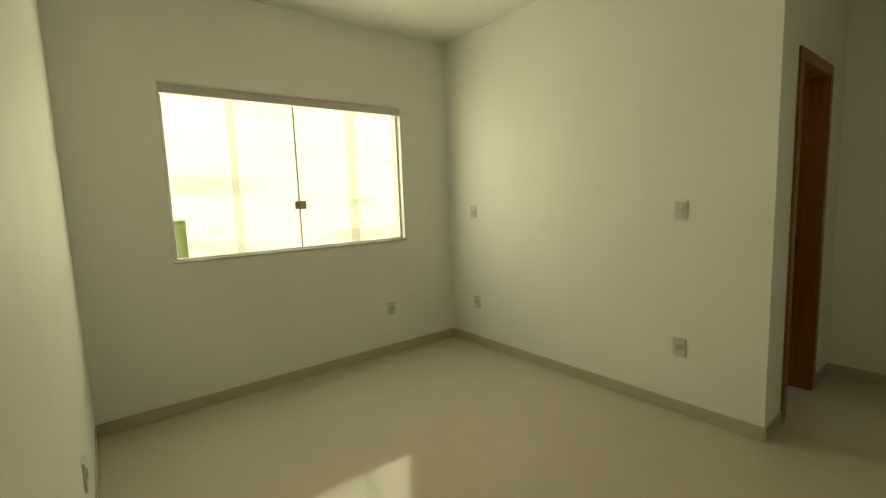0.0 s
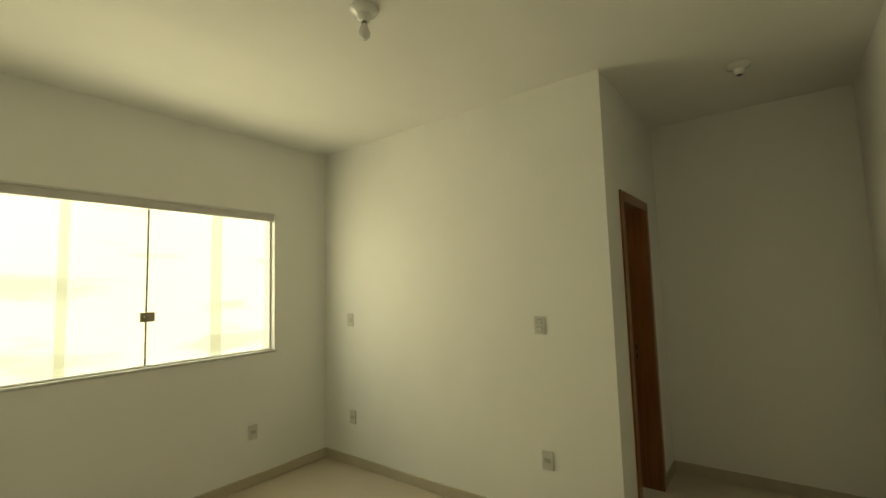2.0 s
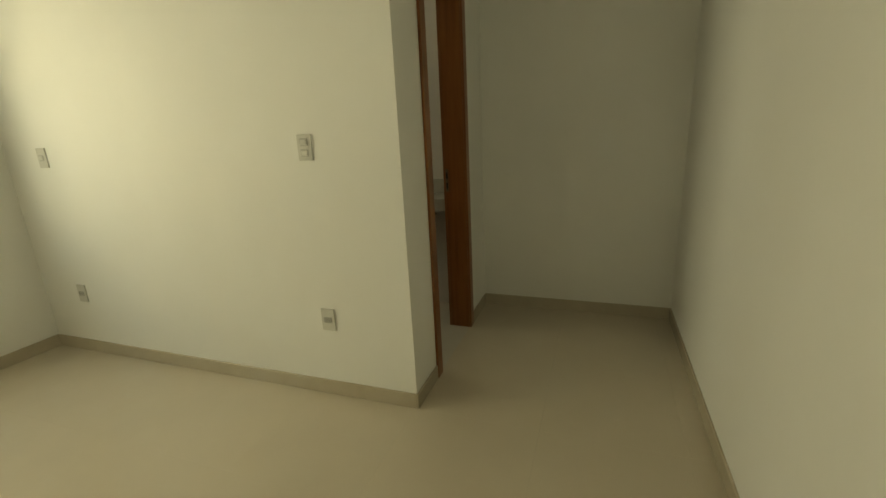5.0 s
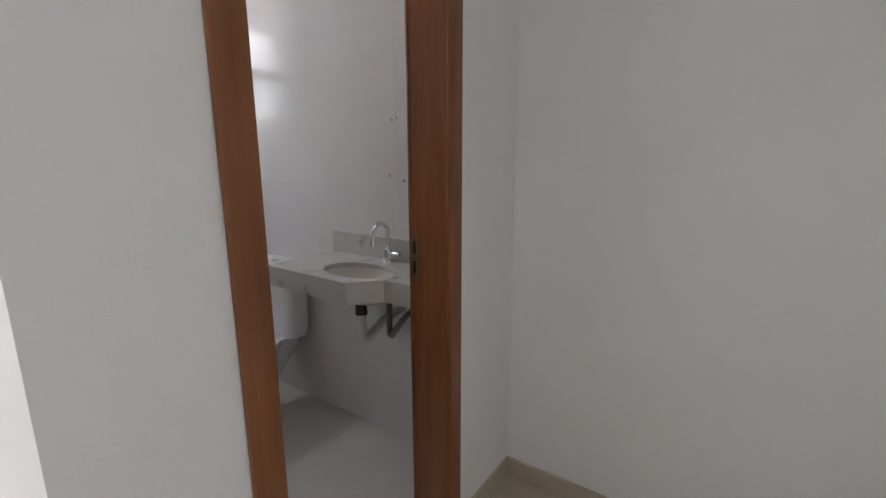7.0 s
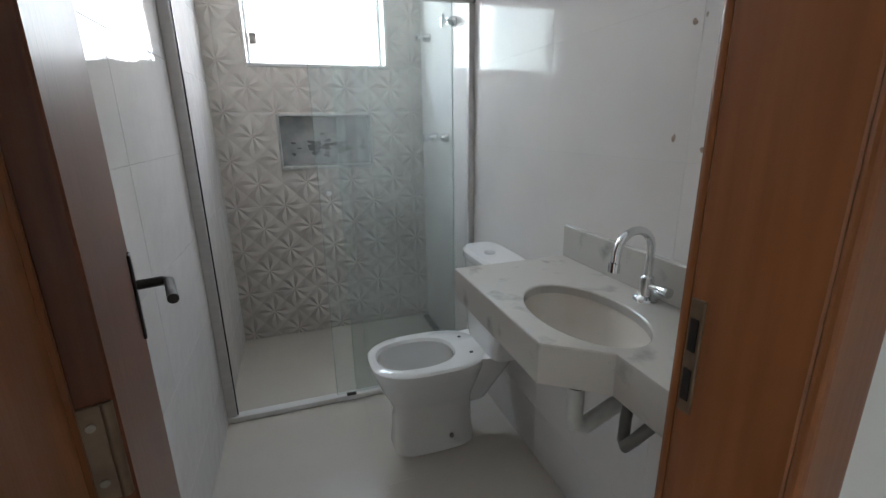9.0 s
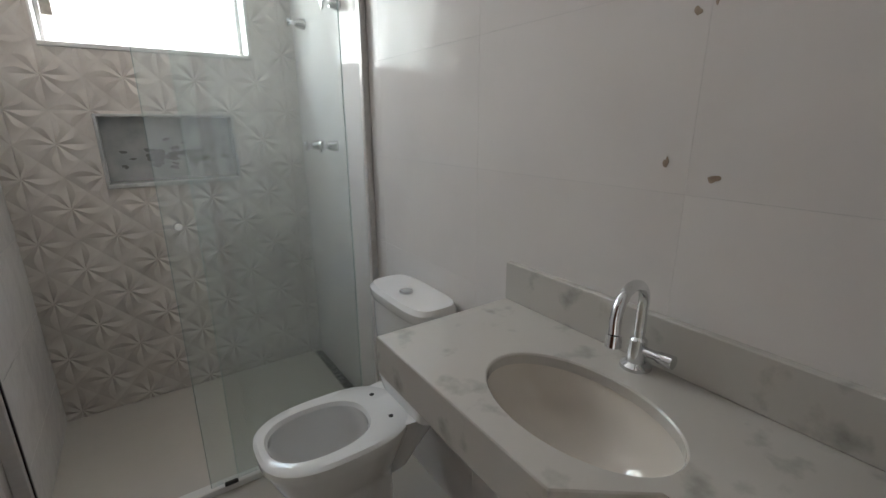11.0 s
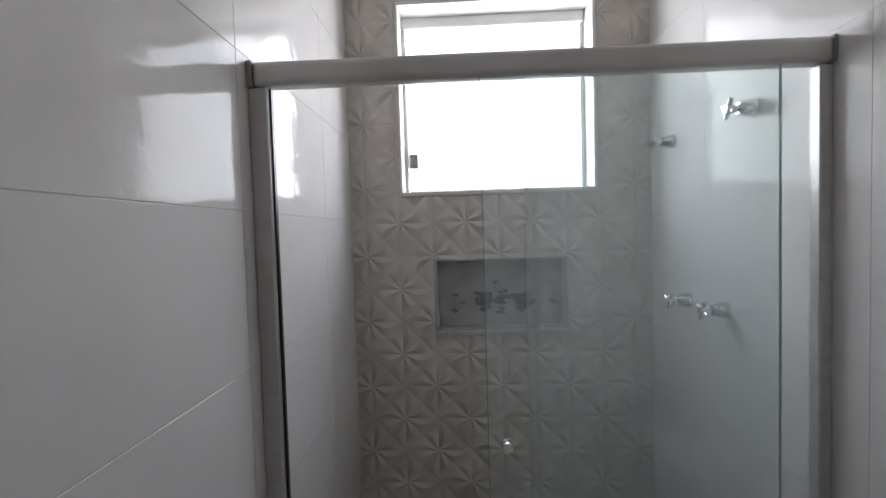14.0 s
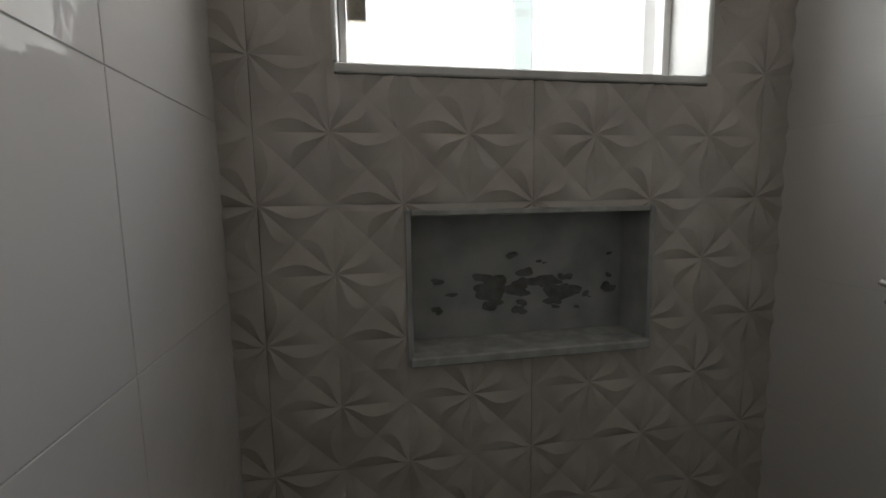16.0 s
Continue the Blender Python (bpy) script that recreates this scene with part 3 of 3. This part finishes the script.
for y in (TY - 0.100, TY + 0.100):
    part("floor_bolt", tube([(1.02, y - 0.006, 0.06), (1.02, y + 0.006, 0.06)], 0.009, 12), PLASTIC_D, toilet, "grey floor bolt")
tagged(toilet, "white close-coupled ceramic toilet with no seat", "toilet")

# ---- vanity ----
CX, CY, AX, AY = 1.092, 0.530, 0.108, 0.172
CT = 0.870
OUT = [(0.934, 0.918), (0.926, 0.432), (1.035, 0.348), (1.030, BS), (BE, BS), (BE, 0.918)]


def edge_point(a):
    """Where a ray from the basin's centre meets the outline."""
    d = Vector((math.cos(a), math.sin(a)))
    best = 9.0
    for p, q in zip(OUT, OUT[1:] + OUT[:1]):
        e = Vector((q[0] - p[0], q[1] - p[1]))
        w = Vector((p[0] - CX, p[1] - CY))
        den = d.x * e.y - d.y * e.x
        if abs(den) > 1e-9:
            s = (w.x * e.y - w.y * e.x) / den
            u = (w.x * d.y - w.y * d.x) / den
            if s > 0 and -1e-6 <= u <= 1 + 1e-6:
                best = min(best, s)
    return CX + d.x * best, CY + d.y * best


angles = sorted([2 * math.pi * k / 72 for k in range(72)] + [math.atan2(y - CY, x - CX) % (2 * math.pi) for x, y in OUT])
bm = bmesh.new()
rows = []
for a in angles:
    ex, ey = edge_point(a)
    c, s = math.cos(a), math.sin(a)
    k = 1 / math.sqrt((c / AX) ** 2 + (s / AY) ** 2)
    ix, iy = CX + c * k, CY + s * k
    rows.append([bm.verts.new(p) for p in ((ex, ey, CT - 0.022), (ex, ey, CT - 0.003), (ex + (CX - ex) * 0.01, ey + (CY - ey) * 0.01, CT), (ix + c * 0.003, iy + s * 0.003, CT), (ix, iy, CT - 0.003), (ix, iy, CT - 0.022))])
for r, q in zip(rows, rows[1:] + rows[:1]):
    for i in range(6):
        j = (i + 1) % 6
        bm.faces.new((r[i], r[j], q[j], q[i]))
counter = empty("vanity_counter", 1.12, 0.52, CT)
part("slab", bm, GRANITE, counter, "speckled pale granite slab")
# apron boards under the front edge
bm = bmesh.new()
for (px, py), (qx, qy) in zip(OUT[:3], OUT[1:4]):
    d = Vector((qx - px, qy - py, 0)).normalized()
    n = Vector((-d.y, d.x, 0))
    n = n if n.x > 0 else -n
    bot = [Vector((px, py, CT - 0.085)), Vector((qx, qy, CT - 0.085)), Vector((qx, qy, CT - 0.085)) + n * 0.02, Vector((px, py, CT - 0.085)) + n * 0.02]
    vs = [bm.verts.new(v) for v in bot] + [bm.verts.new(v + Vector((0, 0, 0.063))) for v in bot]
    for f in ((0, 1, 2, 3), (4, 5, 6, 7), (0, 1, 5, 4), (1, 2, 6, 5), (2, 3, 7, 6), (3, 0, 4, 7)):
        bm.faces.new([vs[i] for i in f])
part("apron", bm, GRANITE, counter)
part("end_apron", box(0.954, BE, 0.898, 0.918, CT - 0.085, CT - 0.022), GRANITE, counter)
part("backsplash", box(BE - 0.018, BE, BS, 0.918, CT, 0.967, 0.002, 1), GRANITE, counter)
tagged(counter, "speckled pale granite vanity counter with apron and backsplash", "counter")

basin = empty("wash_basin", CX, CY, CT - 0.022)
part("bowl", loft([(CX, CY, AX + 0.012, AY + 0.012, CT - 0.023, 2.1), (CX, CY, AX + 0.003, AY + 0.003, CT - 0.023, 2.1), (CX, CY, AX - 0.004, AY - 0.004, CT - 0.05, 2.1), (CX, CY, AX - 0.020, AY - 0.024, CT - 0.09, 2.1),
                   (CX, CY, AX - 0.050, AY - 0.075, CT - 0.125, 2.1), (CX, CY, 0.022, 0.022, CT - 0.140, 2.0)], 48, cap0=False), BASIN, basin, "cream ceramic oval bowl", True)
part("drain", loft([(CX, CY, 0.021, 0.021, CT - 0.139, 2), (CX, CY, 0.020, 0.020, CT - 0.136, 2), (CX, CY, 0.010, 0.010, CT - 0.138, 2)], 20), CHROME, basin, "chrome basin drain", True)
tagged(basin, "cream oval undermount wash basin set in the granite", "basin")

tap = empty("basin_tap", 1.272, 0.536, CT)
TX, TYY = 1.270, 0.536
part("base_flange", loft([(TX, TYY, 0.028, 0.028, CT, 2), (TX, TYY, 0.027, 0.027, CT + 0.006, 2), (TX, TYY, 0.017, 0.017, CT + 0.012, 2), (TX, TYY, 0.015, 0.015, CT + 0.055, 2), (TX, TYY, 0.010, 0.010, CT + 0.060, 2)], 24), CHROME, tap, smooth=True)
pts = [(TX, TYY, CT + 0.055), (TX, TYY, CT + 0.085), (TX, TYY, CT + 0.115)]
for k in range(1, 12):
    a = math.pi * k / 11
    r = 0.058
    pts.append((TX - r + r * math.cos(a), TYY - 0.0022 * k, CT + 0.115 + r * math.sin(a)))
pts.append((TX - 0.119, TYY - 0.026, CT + 0.108))
part("spout", tube(pts, 0.0095, 16), CHROME, tap, smooth=True)
part("aerator", tube([(TX - 0.119, TYY - 0.026, CT + 0.110), (TX - 0.121, TYY - 0.027, CT + 0.090)], 0.0125, 16), CHROME, tap, smooth=True)
part("lever", tube([(TX, TYY - 0.012, CT + 0.036), (TX, TYY - 0.035, CT + 0.037), (TX, TYY - 0.042, CT + 0.037), (TX, TYY - 0.066, CT + 0.038)], 0.008, 14, radii=[0.009, 0.008, 0.011, 0.012]), CHROME, tap, smooth=True)
tagged(tap, "chrome gooseneck basin tap on the granite counter", "tap")

trap = empty("waste_pipe", CX, CY, 0.6)
part("tailpiece", tube([(CX, CY, CT - 0.138), (CX, CY, CT - 0.185)], 0.022, 18, radii=[0.022, 0.026]), BLACK, trap, "dark grey drain collar", True)
part("pipe", tube([(CX, CY, CT - 0.185), (CX, CY, 0.600), (CX + 0.006, CY - 0.002, 0.578), (CX + 0.024, CY - 0.006, 0.572), (CX + 0.12, CY - 0.02, 0.63), (BE, CY - 0.04, 0.66)], 0.020, 16), PLASTIC, trap, "white plastic waste pipe", True)
part("wall_rosette", tube([(BE, CY - 0.04, 0.66), (BE - 0.008, CY - 0.04, 0.66)], 0.034, 20), PLASTIC, trap, smooth=True)
tagged(trap, "white plastic waste pipe under the wash basin", "pipe")
hose = empty("supply_hose", TX, 0.42, 0.6)
part("hose", tube([(1.272, 0.545, 0.846), (1.262, 0.53, 0.79), (1.225, 0.495, 0.715), (1.165, 0.445, 0.635), (1.135, 0.415, 0.608), (1.122, 0.395, 0.612), (1.130, 0.378, 0.640), (1.180, 0.366, 0.685), (1.25, 0.358, 0.705), (BE, 0.355, 0.71)], 0.0125, 12), PLASTIC_D, hose, "grey braided hose", True)
part("nut", tube([(BE, 0.355, 0.71), (BE - 0.024, 0.355, 0.71)], 0.015, 6), STEEL, hose)
tagged(hose, "grey looped supply hose below the counter", "hose")

# ---- wall niche ----
niche = empty("shower_niche", (NX0 + NX1) / 2, BN, NZ0)
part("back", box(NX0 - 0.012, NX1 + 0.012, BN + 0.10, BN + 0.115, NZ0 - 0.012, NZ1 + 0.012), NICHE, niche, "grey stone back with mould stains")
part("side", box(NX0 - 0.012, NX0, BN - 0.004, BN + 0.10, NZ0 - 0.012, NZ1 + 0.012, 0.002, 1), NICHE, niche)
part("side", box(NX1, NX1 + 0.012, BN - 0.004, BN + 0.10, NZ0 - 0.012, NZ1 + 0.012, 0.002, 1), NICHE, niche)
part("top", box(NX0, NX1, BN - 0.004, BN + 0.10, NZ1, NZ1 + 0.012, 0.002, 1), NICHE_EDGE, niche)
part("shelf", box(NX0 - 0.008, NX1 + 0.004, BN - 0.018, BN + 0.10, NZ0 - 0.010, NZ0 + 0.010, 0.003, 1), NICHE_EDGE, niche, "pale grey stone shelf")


def blot(cx, cz, rx, rz, y, seed, mat, name, parent, flat="y", lobes=5):
    """An uneven flat stain, slightly proud of its surface."""
    rng = random.Random(seed)
    bm = bmesh.new()
    ph = [rng.uniform(0, 6.28) for _ in range(lobes)]
    vs = []
    for k in range(28):
        a = 2 * math.pi * k / 28
        r = 1 + sum(0.22 / (i + 1) * math.sin((i + 2) * a + ph[i]) for i in range(lobes)) + rng.uniform(-0.08, 0.08)
        u, w = cx + rx * r * math.cos(a), cz + rz * r * math.sin(a)
        vs.append(bm.verts.new((u, y, w) if flat == "y" else (y, u, w)))
    f = bm.faces.new(vs)
    ex = bmesh.ops.extrude_face_region(bm, geom=[f])
    d = Vector((0, 0.0015, 0)) if flat == "y" else Vector((0.0015, 0, 0))
    bmesh.ops.translate(bm, verts=[v for v in ex["geom"] if isinstance(v, bmesh.types.BMVert)], vec=d)
    return part(name, bm, mat, parent)


_r = random.Random(11)
for i in range(34):
    big = i < 7
    u = _r.gauss(0.715, 0.045 if big else 0.10)
    w = _r.gauss(-0.015, 0.022 if big else 0.045)
    a = _r.uniform(0.022, 0.045) if big else _r.uniform(0.004, 0.020)
    blot(min(0.95, max(0.50, u)), 1.165 + w, a, a * _r.uniform(0.35, 0.8), BN + 0.0985 - 0.00004 * i, i, STAIN, "mould_stain", niche)
tagged(niche, "grey stone shower niche with dark mould stains", "niche")

# small marks on the tiled wall: patched and open fixing holes
for i, (y, z, ry, rz, mat, label) in enumerate(((0.474, 1.214, 0.013, 0.008, CHIP, "brown putty patch on the white tile"), (0.554, 1.234, 0.006, 0.013, CHIP, "brown chipped fixing hole in the tile"),
                                               (0.508, 1.470, 0.004, 0.006, CHIP, "small grey hole in the tile"), (0.535, 1.462, 0.008, 0.009, CHIP, "small putty patch on the tile"),
                                               (2.110, 2.295, 0.008, 0.055, PLASTIC_D, "long slot chased in the shower tile"), (2.120, 2.185, 0.006, 0.009, BLACK, "dark round pipe hole in the tile"))):
    ob = empty("wall_mark", BE, y, z)
    blot(y, z, ry * 0.7, rz * 0.7, BE - 0.001, 40 + i, mat, "patch", ob, "x", 4)
    tagged(ob, label, "wall mark")

# ---- tiles, last ----
_cache = {}


def slab_mesh(sx, sy, sz, mat, bev):
    key = (round(sx, 3), round(sy, 3), round(sz, 3), mat.name)
    if key not in _cache:
        bm = box(-sx / 2, sx / 2, -sy / 2, sy / 2, -sz / 2, sz / 2, bev, 1)
        bmesh.ops.recalc_face_normals(bm, faces=bm.faces[:])
        me = bpy.data.meshes.new("tile")
        bm.to_mesh(me)
        bm.free()
        me.materials.append(mat)
        _cache[key] = me
    return _cache[key]


def tile(x0, x1, y0, y1, z0, z1, mat, parent, bev=0.0008):
    ob = new("tile", slab_mesh(x1 - x0, y1 - y0, z1 - z0, mat, bev))
    ob.location = ((x0 + x1) / 2, (y0 + y1) / 2, (z0 + z1) / 2)
    ob.parent = parent
    return ob


def steps(lo, hi, start, pitch):
    cuts = [lo]
    c = start - math.ceil((start - lo) / pitch) * pitch
    while c < hi - 0.02:
        if c > lo + 0.02:
            cuts.append(c)
        c += pitch
    return list(zip(cuts, cuts[1:] + [hi]))


G = 0.0006
for y0, y1 in steps(BS - 0.009, BN + 0.009, 0.515, 0.545):
    for z0, z1 in steps(0.0, BCEIL, 1.184, 0.322):
        tile(BE, BE + 0.009, y0 + G / 2, y1 - G / 2, z0 + G / 2, z1 - G / 2, TILE, wall_bath_east, 0.0003)
for y0, y1 in steps(BS - 0.009, BN + 0.009, 0.550, 0.545):
    for z0, z1 in steps(0.0, BCEIL, 1.184, 0.322):
        tile(BW - 0.0065, BW, y0 + G, y1 - G, z0 + G, z1 - G, TILE, wall_bath_west)
for x0, x1, lo in ((BW, 0.275, 0.0), (1.000, BE, 0.0), (0.275, 1.000, 2.1405)):
    for z0, z1 in steps(lo, BCEIL, 1.184, 0.322):
        tile(x0 + G, x1 - G, 0.1205, BS, z0 + G, z1 - G, TILE, wall_door)
G = 0.00012
for x0, x1 in steps(WEST, ALC, -1.81, 0.60):
    for y0, y1 in steps(SOUTH, NORTH, 1.206, 0.60):
        if x0 >= 0 and y0 >= 0:
            continue
        if x1 > 0 and y1 > 0:
            if x0 < 0:
                tile(x0 + G, -G, max(y0, 0) + G, y1 - G, -0.008, 0.0, PORCELAIN, floor_1, 0.0001)
            y1 = 0.0
            if y0 >= 0:
                continue
        tile(x0 + G, x1 - G, y0 + G, y1 - G, -0.008, 0.0, PORCELAIN, floor_1, 0.0001)
for x0, x1 in steps(BW, BE, 0.73, 0.60):
    for y0, y1 in steps(0.0, BN, RY, 0.60):
        if y0 < 0.01:
            continue
        tile(x0 + G, x1 - G, y0 + G, y1 - G, -0.0085, 0.0, BATHFLOOR, floor_2, 0.0001)
tile(DX0, DX1, 0.0, steps(0.0, BN, RY, 0.60)[0][1] - G, -0.0085, 0.0, BATHFLOOR, floor_2, 0.0001)
tile(BW, DX0 - G, BS, steps(0.0, BN, RY, 0.60)[0][1] - G, -0.0085, 0.0, BATHFLOOR, floor_2, 0.0001)
tile(DX1 + G, BE, BS, steps(0.0, BN, RY, 0.60)[0][1] - G, -0.0085, 0.0, BATHFLOOR, floor_2, 0.0001)

# star-relief tiles: leaf-shaped folds round a lattice of star points
CELL, SX, SZ, DEPTH = 0.1325, 0.587, 1.490, 0.0088
RINGS = (0.0, 0.08, 0.18, 0.30, 0.42, 0.54, 0.66, 0.78, 0.90, 1.0)


def add_star(bm, sx, sz):
    """Eight folded blades that fill the diamond round one star point."""
    def vert(a, r, h):
        c, s = math.cos(a), math.sin(a)
        d = r * CELL / (abs(c) + abs(s))
        return bm.verts.new((sx + d * c, BN + 0.002 - h, sz + d * s))

    for k in range(8):
        a0, a1 = k * math.pi / 4, (k + 1) * math.pi / 4
        strips = []
        for r in RINGS:
            w = math.sin(math.pi * r) ** 0.85 if 0 < r < 1 else 0.0
            ridge = a1 - (a1 - a0) * (0.05 + 0.45 * w)
            strips.append((vert(a0, r, 0), vert(ridge, r, DEPTH * w), vert(a1, r, 0)))
        for p, q in zip(strips, strips[1:]):
            for m in range(2):
                bm.faces.new((p[m], p[m + 1], q[m + 1], q[m]))


def add_relief(bm, x0, x1, z0, z1):
    """The relief over one rectangle, cut off clean at its edges."""
    b = bmesh.new()
    for i in range(math.floor((x0 - SX) / CELL) - 1, math.ceil((x1 - SX) / CELL) + 2):
        for j in range(math.floor((z0 - SZ) / CELL) - 1, math.ceil((z1 - SZ) / CELL) + 2):
            if (i + j) % 2 == 0:
                add_star(b, SX + i * CELL, SZ + j * CELL)
    bmesh.ops.remove_doubles(b, verts=b.verts[:], dist=0.0002)
    for co, no in (((x0, 0, 0), (-1, 0, 0)), ((x1, 0, 0), (1, 0, 0)), ((0, 0, z0), (0, 0, -1)), ((0, 0, z1), (0, 0, 1))):
        bmesh.ops.bisect_plane(b, geom=b.verts[:] + b.edges[:] + b.faces[:], plane_co=co, plane_no=no, clear_outer=True)
    rim = [e for e in b.edges if e.is_boundary]
    ex = bmesh.ops.extrude_edge_only(b, edges=rim)
    for v in ex["geom"]:
        if isinstance(v, bmesh.types.BMVert):
            v.co.y = BN + 0.0098
    me = bpy.data.meshes.new("patch")
    b.to_mesh(me)
    b.free()
    bm.from_mesh(me)
    bpy.data.meshes.remove(me)


HOLES = ((VX0, VX1, VZ0 - 0.02, VZ1), (NX0 - 0.012, NX1 + 0.012, NZ0 - 0.012, NZ1 + 0.012))
G = 0.0006
for tx0, tx1 in steps(BW, BE, 0.7195, 0.53):
    for tz0, tz1 in steps(0.0, BCEIL, 1.3575, 0.53):
        rects = [(tx0 + G, tx1 - G, tz0 + G, tz1 - G)]
        for hx0, hx1, hz0, hz1 in HOLES:
            rest = []
            for x0, x1, z0, z1 in rects:
                if hx1 <= x0 or hx0 >= x1 or hz1 <= z0 or hz0 >= z1:
                    rest.append((x0, x1, z0, z1))
                    continue
                rest += [(x0, x1, z0, hz0), (x0, x1, hz1, z1), (x0, hx0, max(z0, hz0), min(z1, hz1)), (hx1, x1, max(z0, hz0), min(z1, hz1))]
            rects = [r for r in rest if r[1] - r[0] > 0.002 and r[3] - r[2] > 0.002]
        if rects:
            bm = bmesh.new()
            for r in rects:
                add_relief(bm, *r)
            relief = mesh_object("relief_tile", bm, RELIEF, wall_bath_north, smooth=True)
            relief.data.set_sharp_from_angle(angle=radians(13))
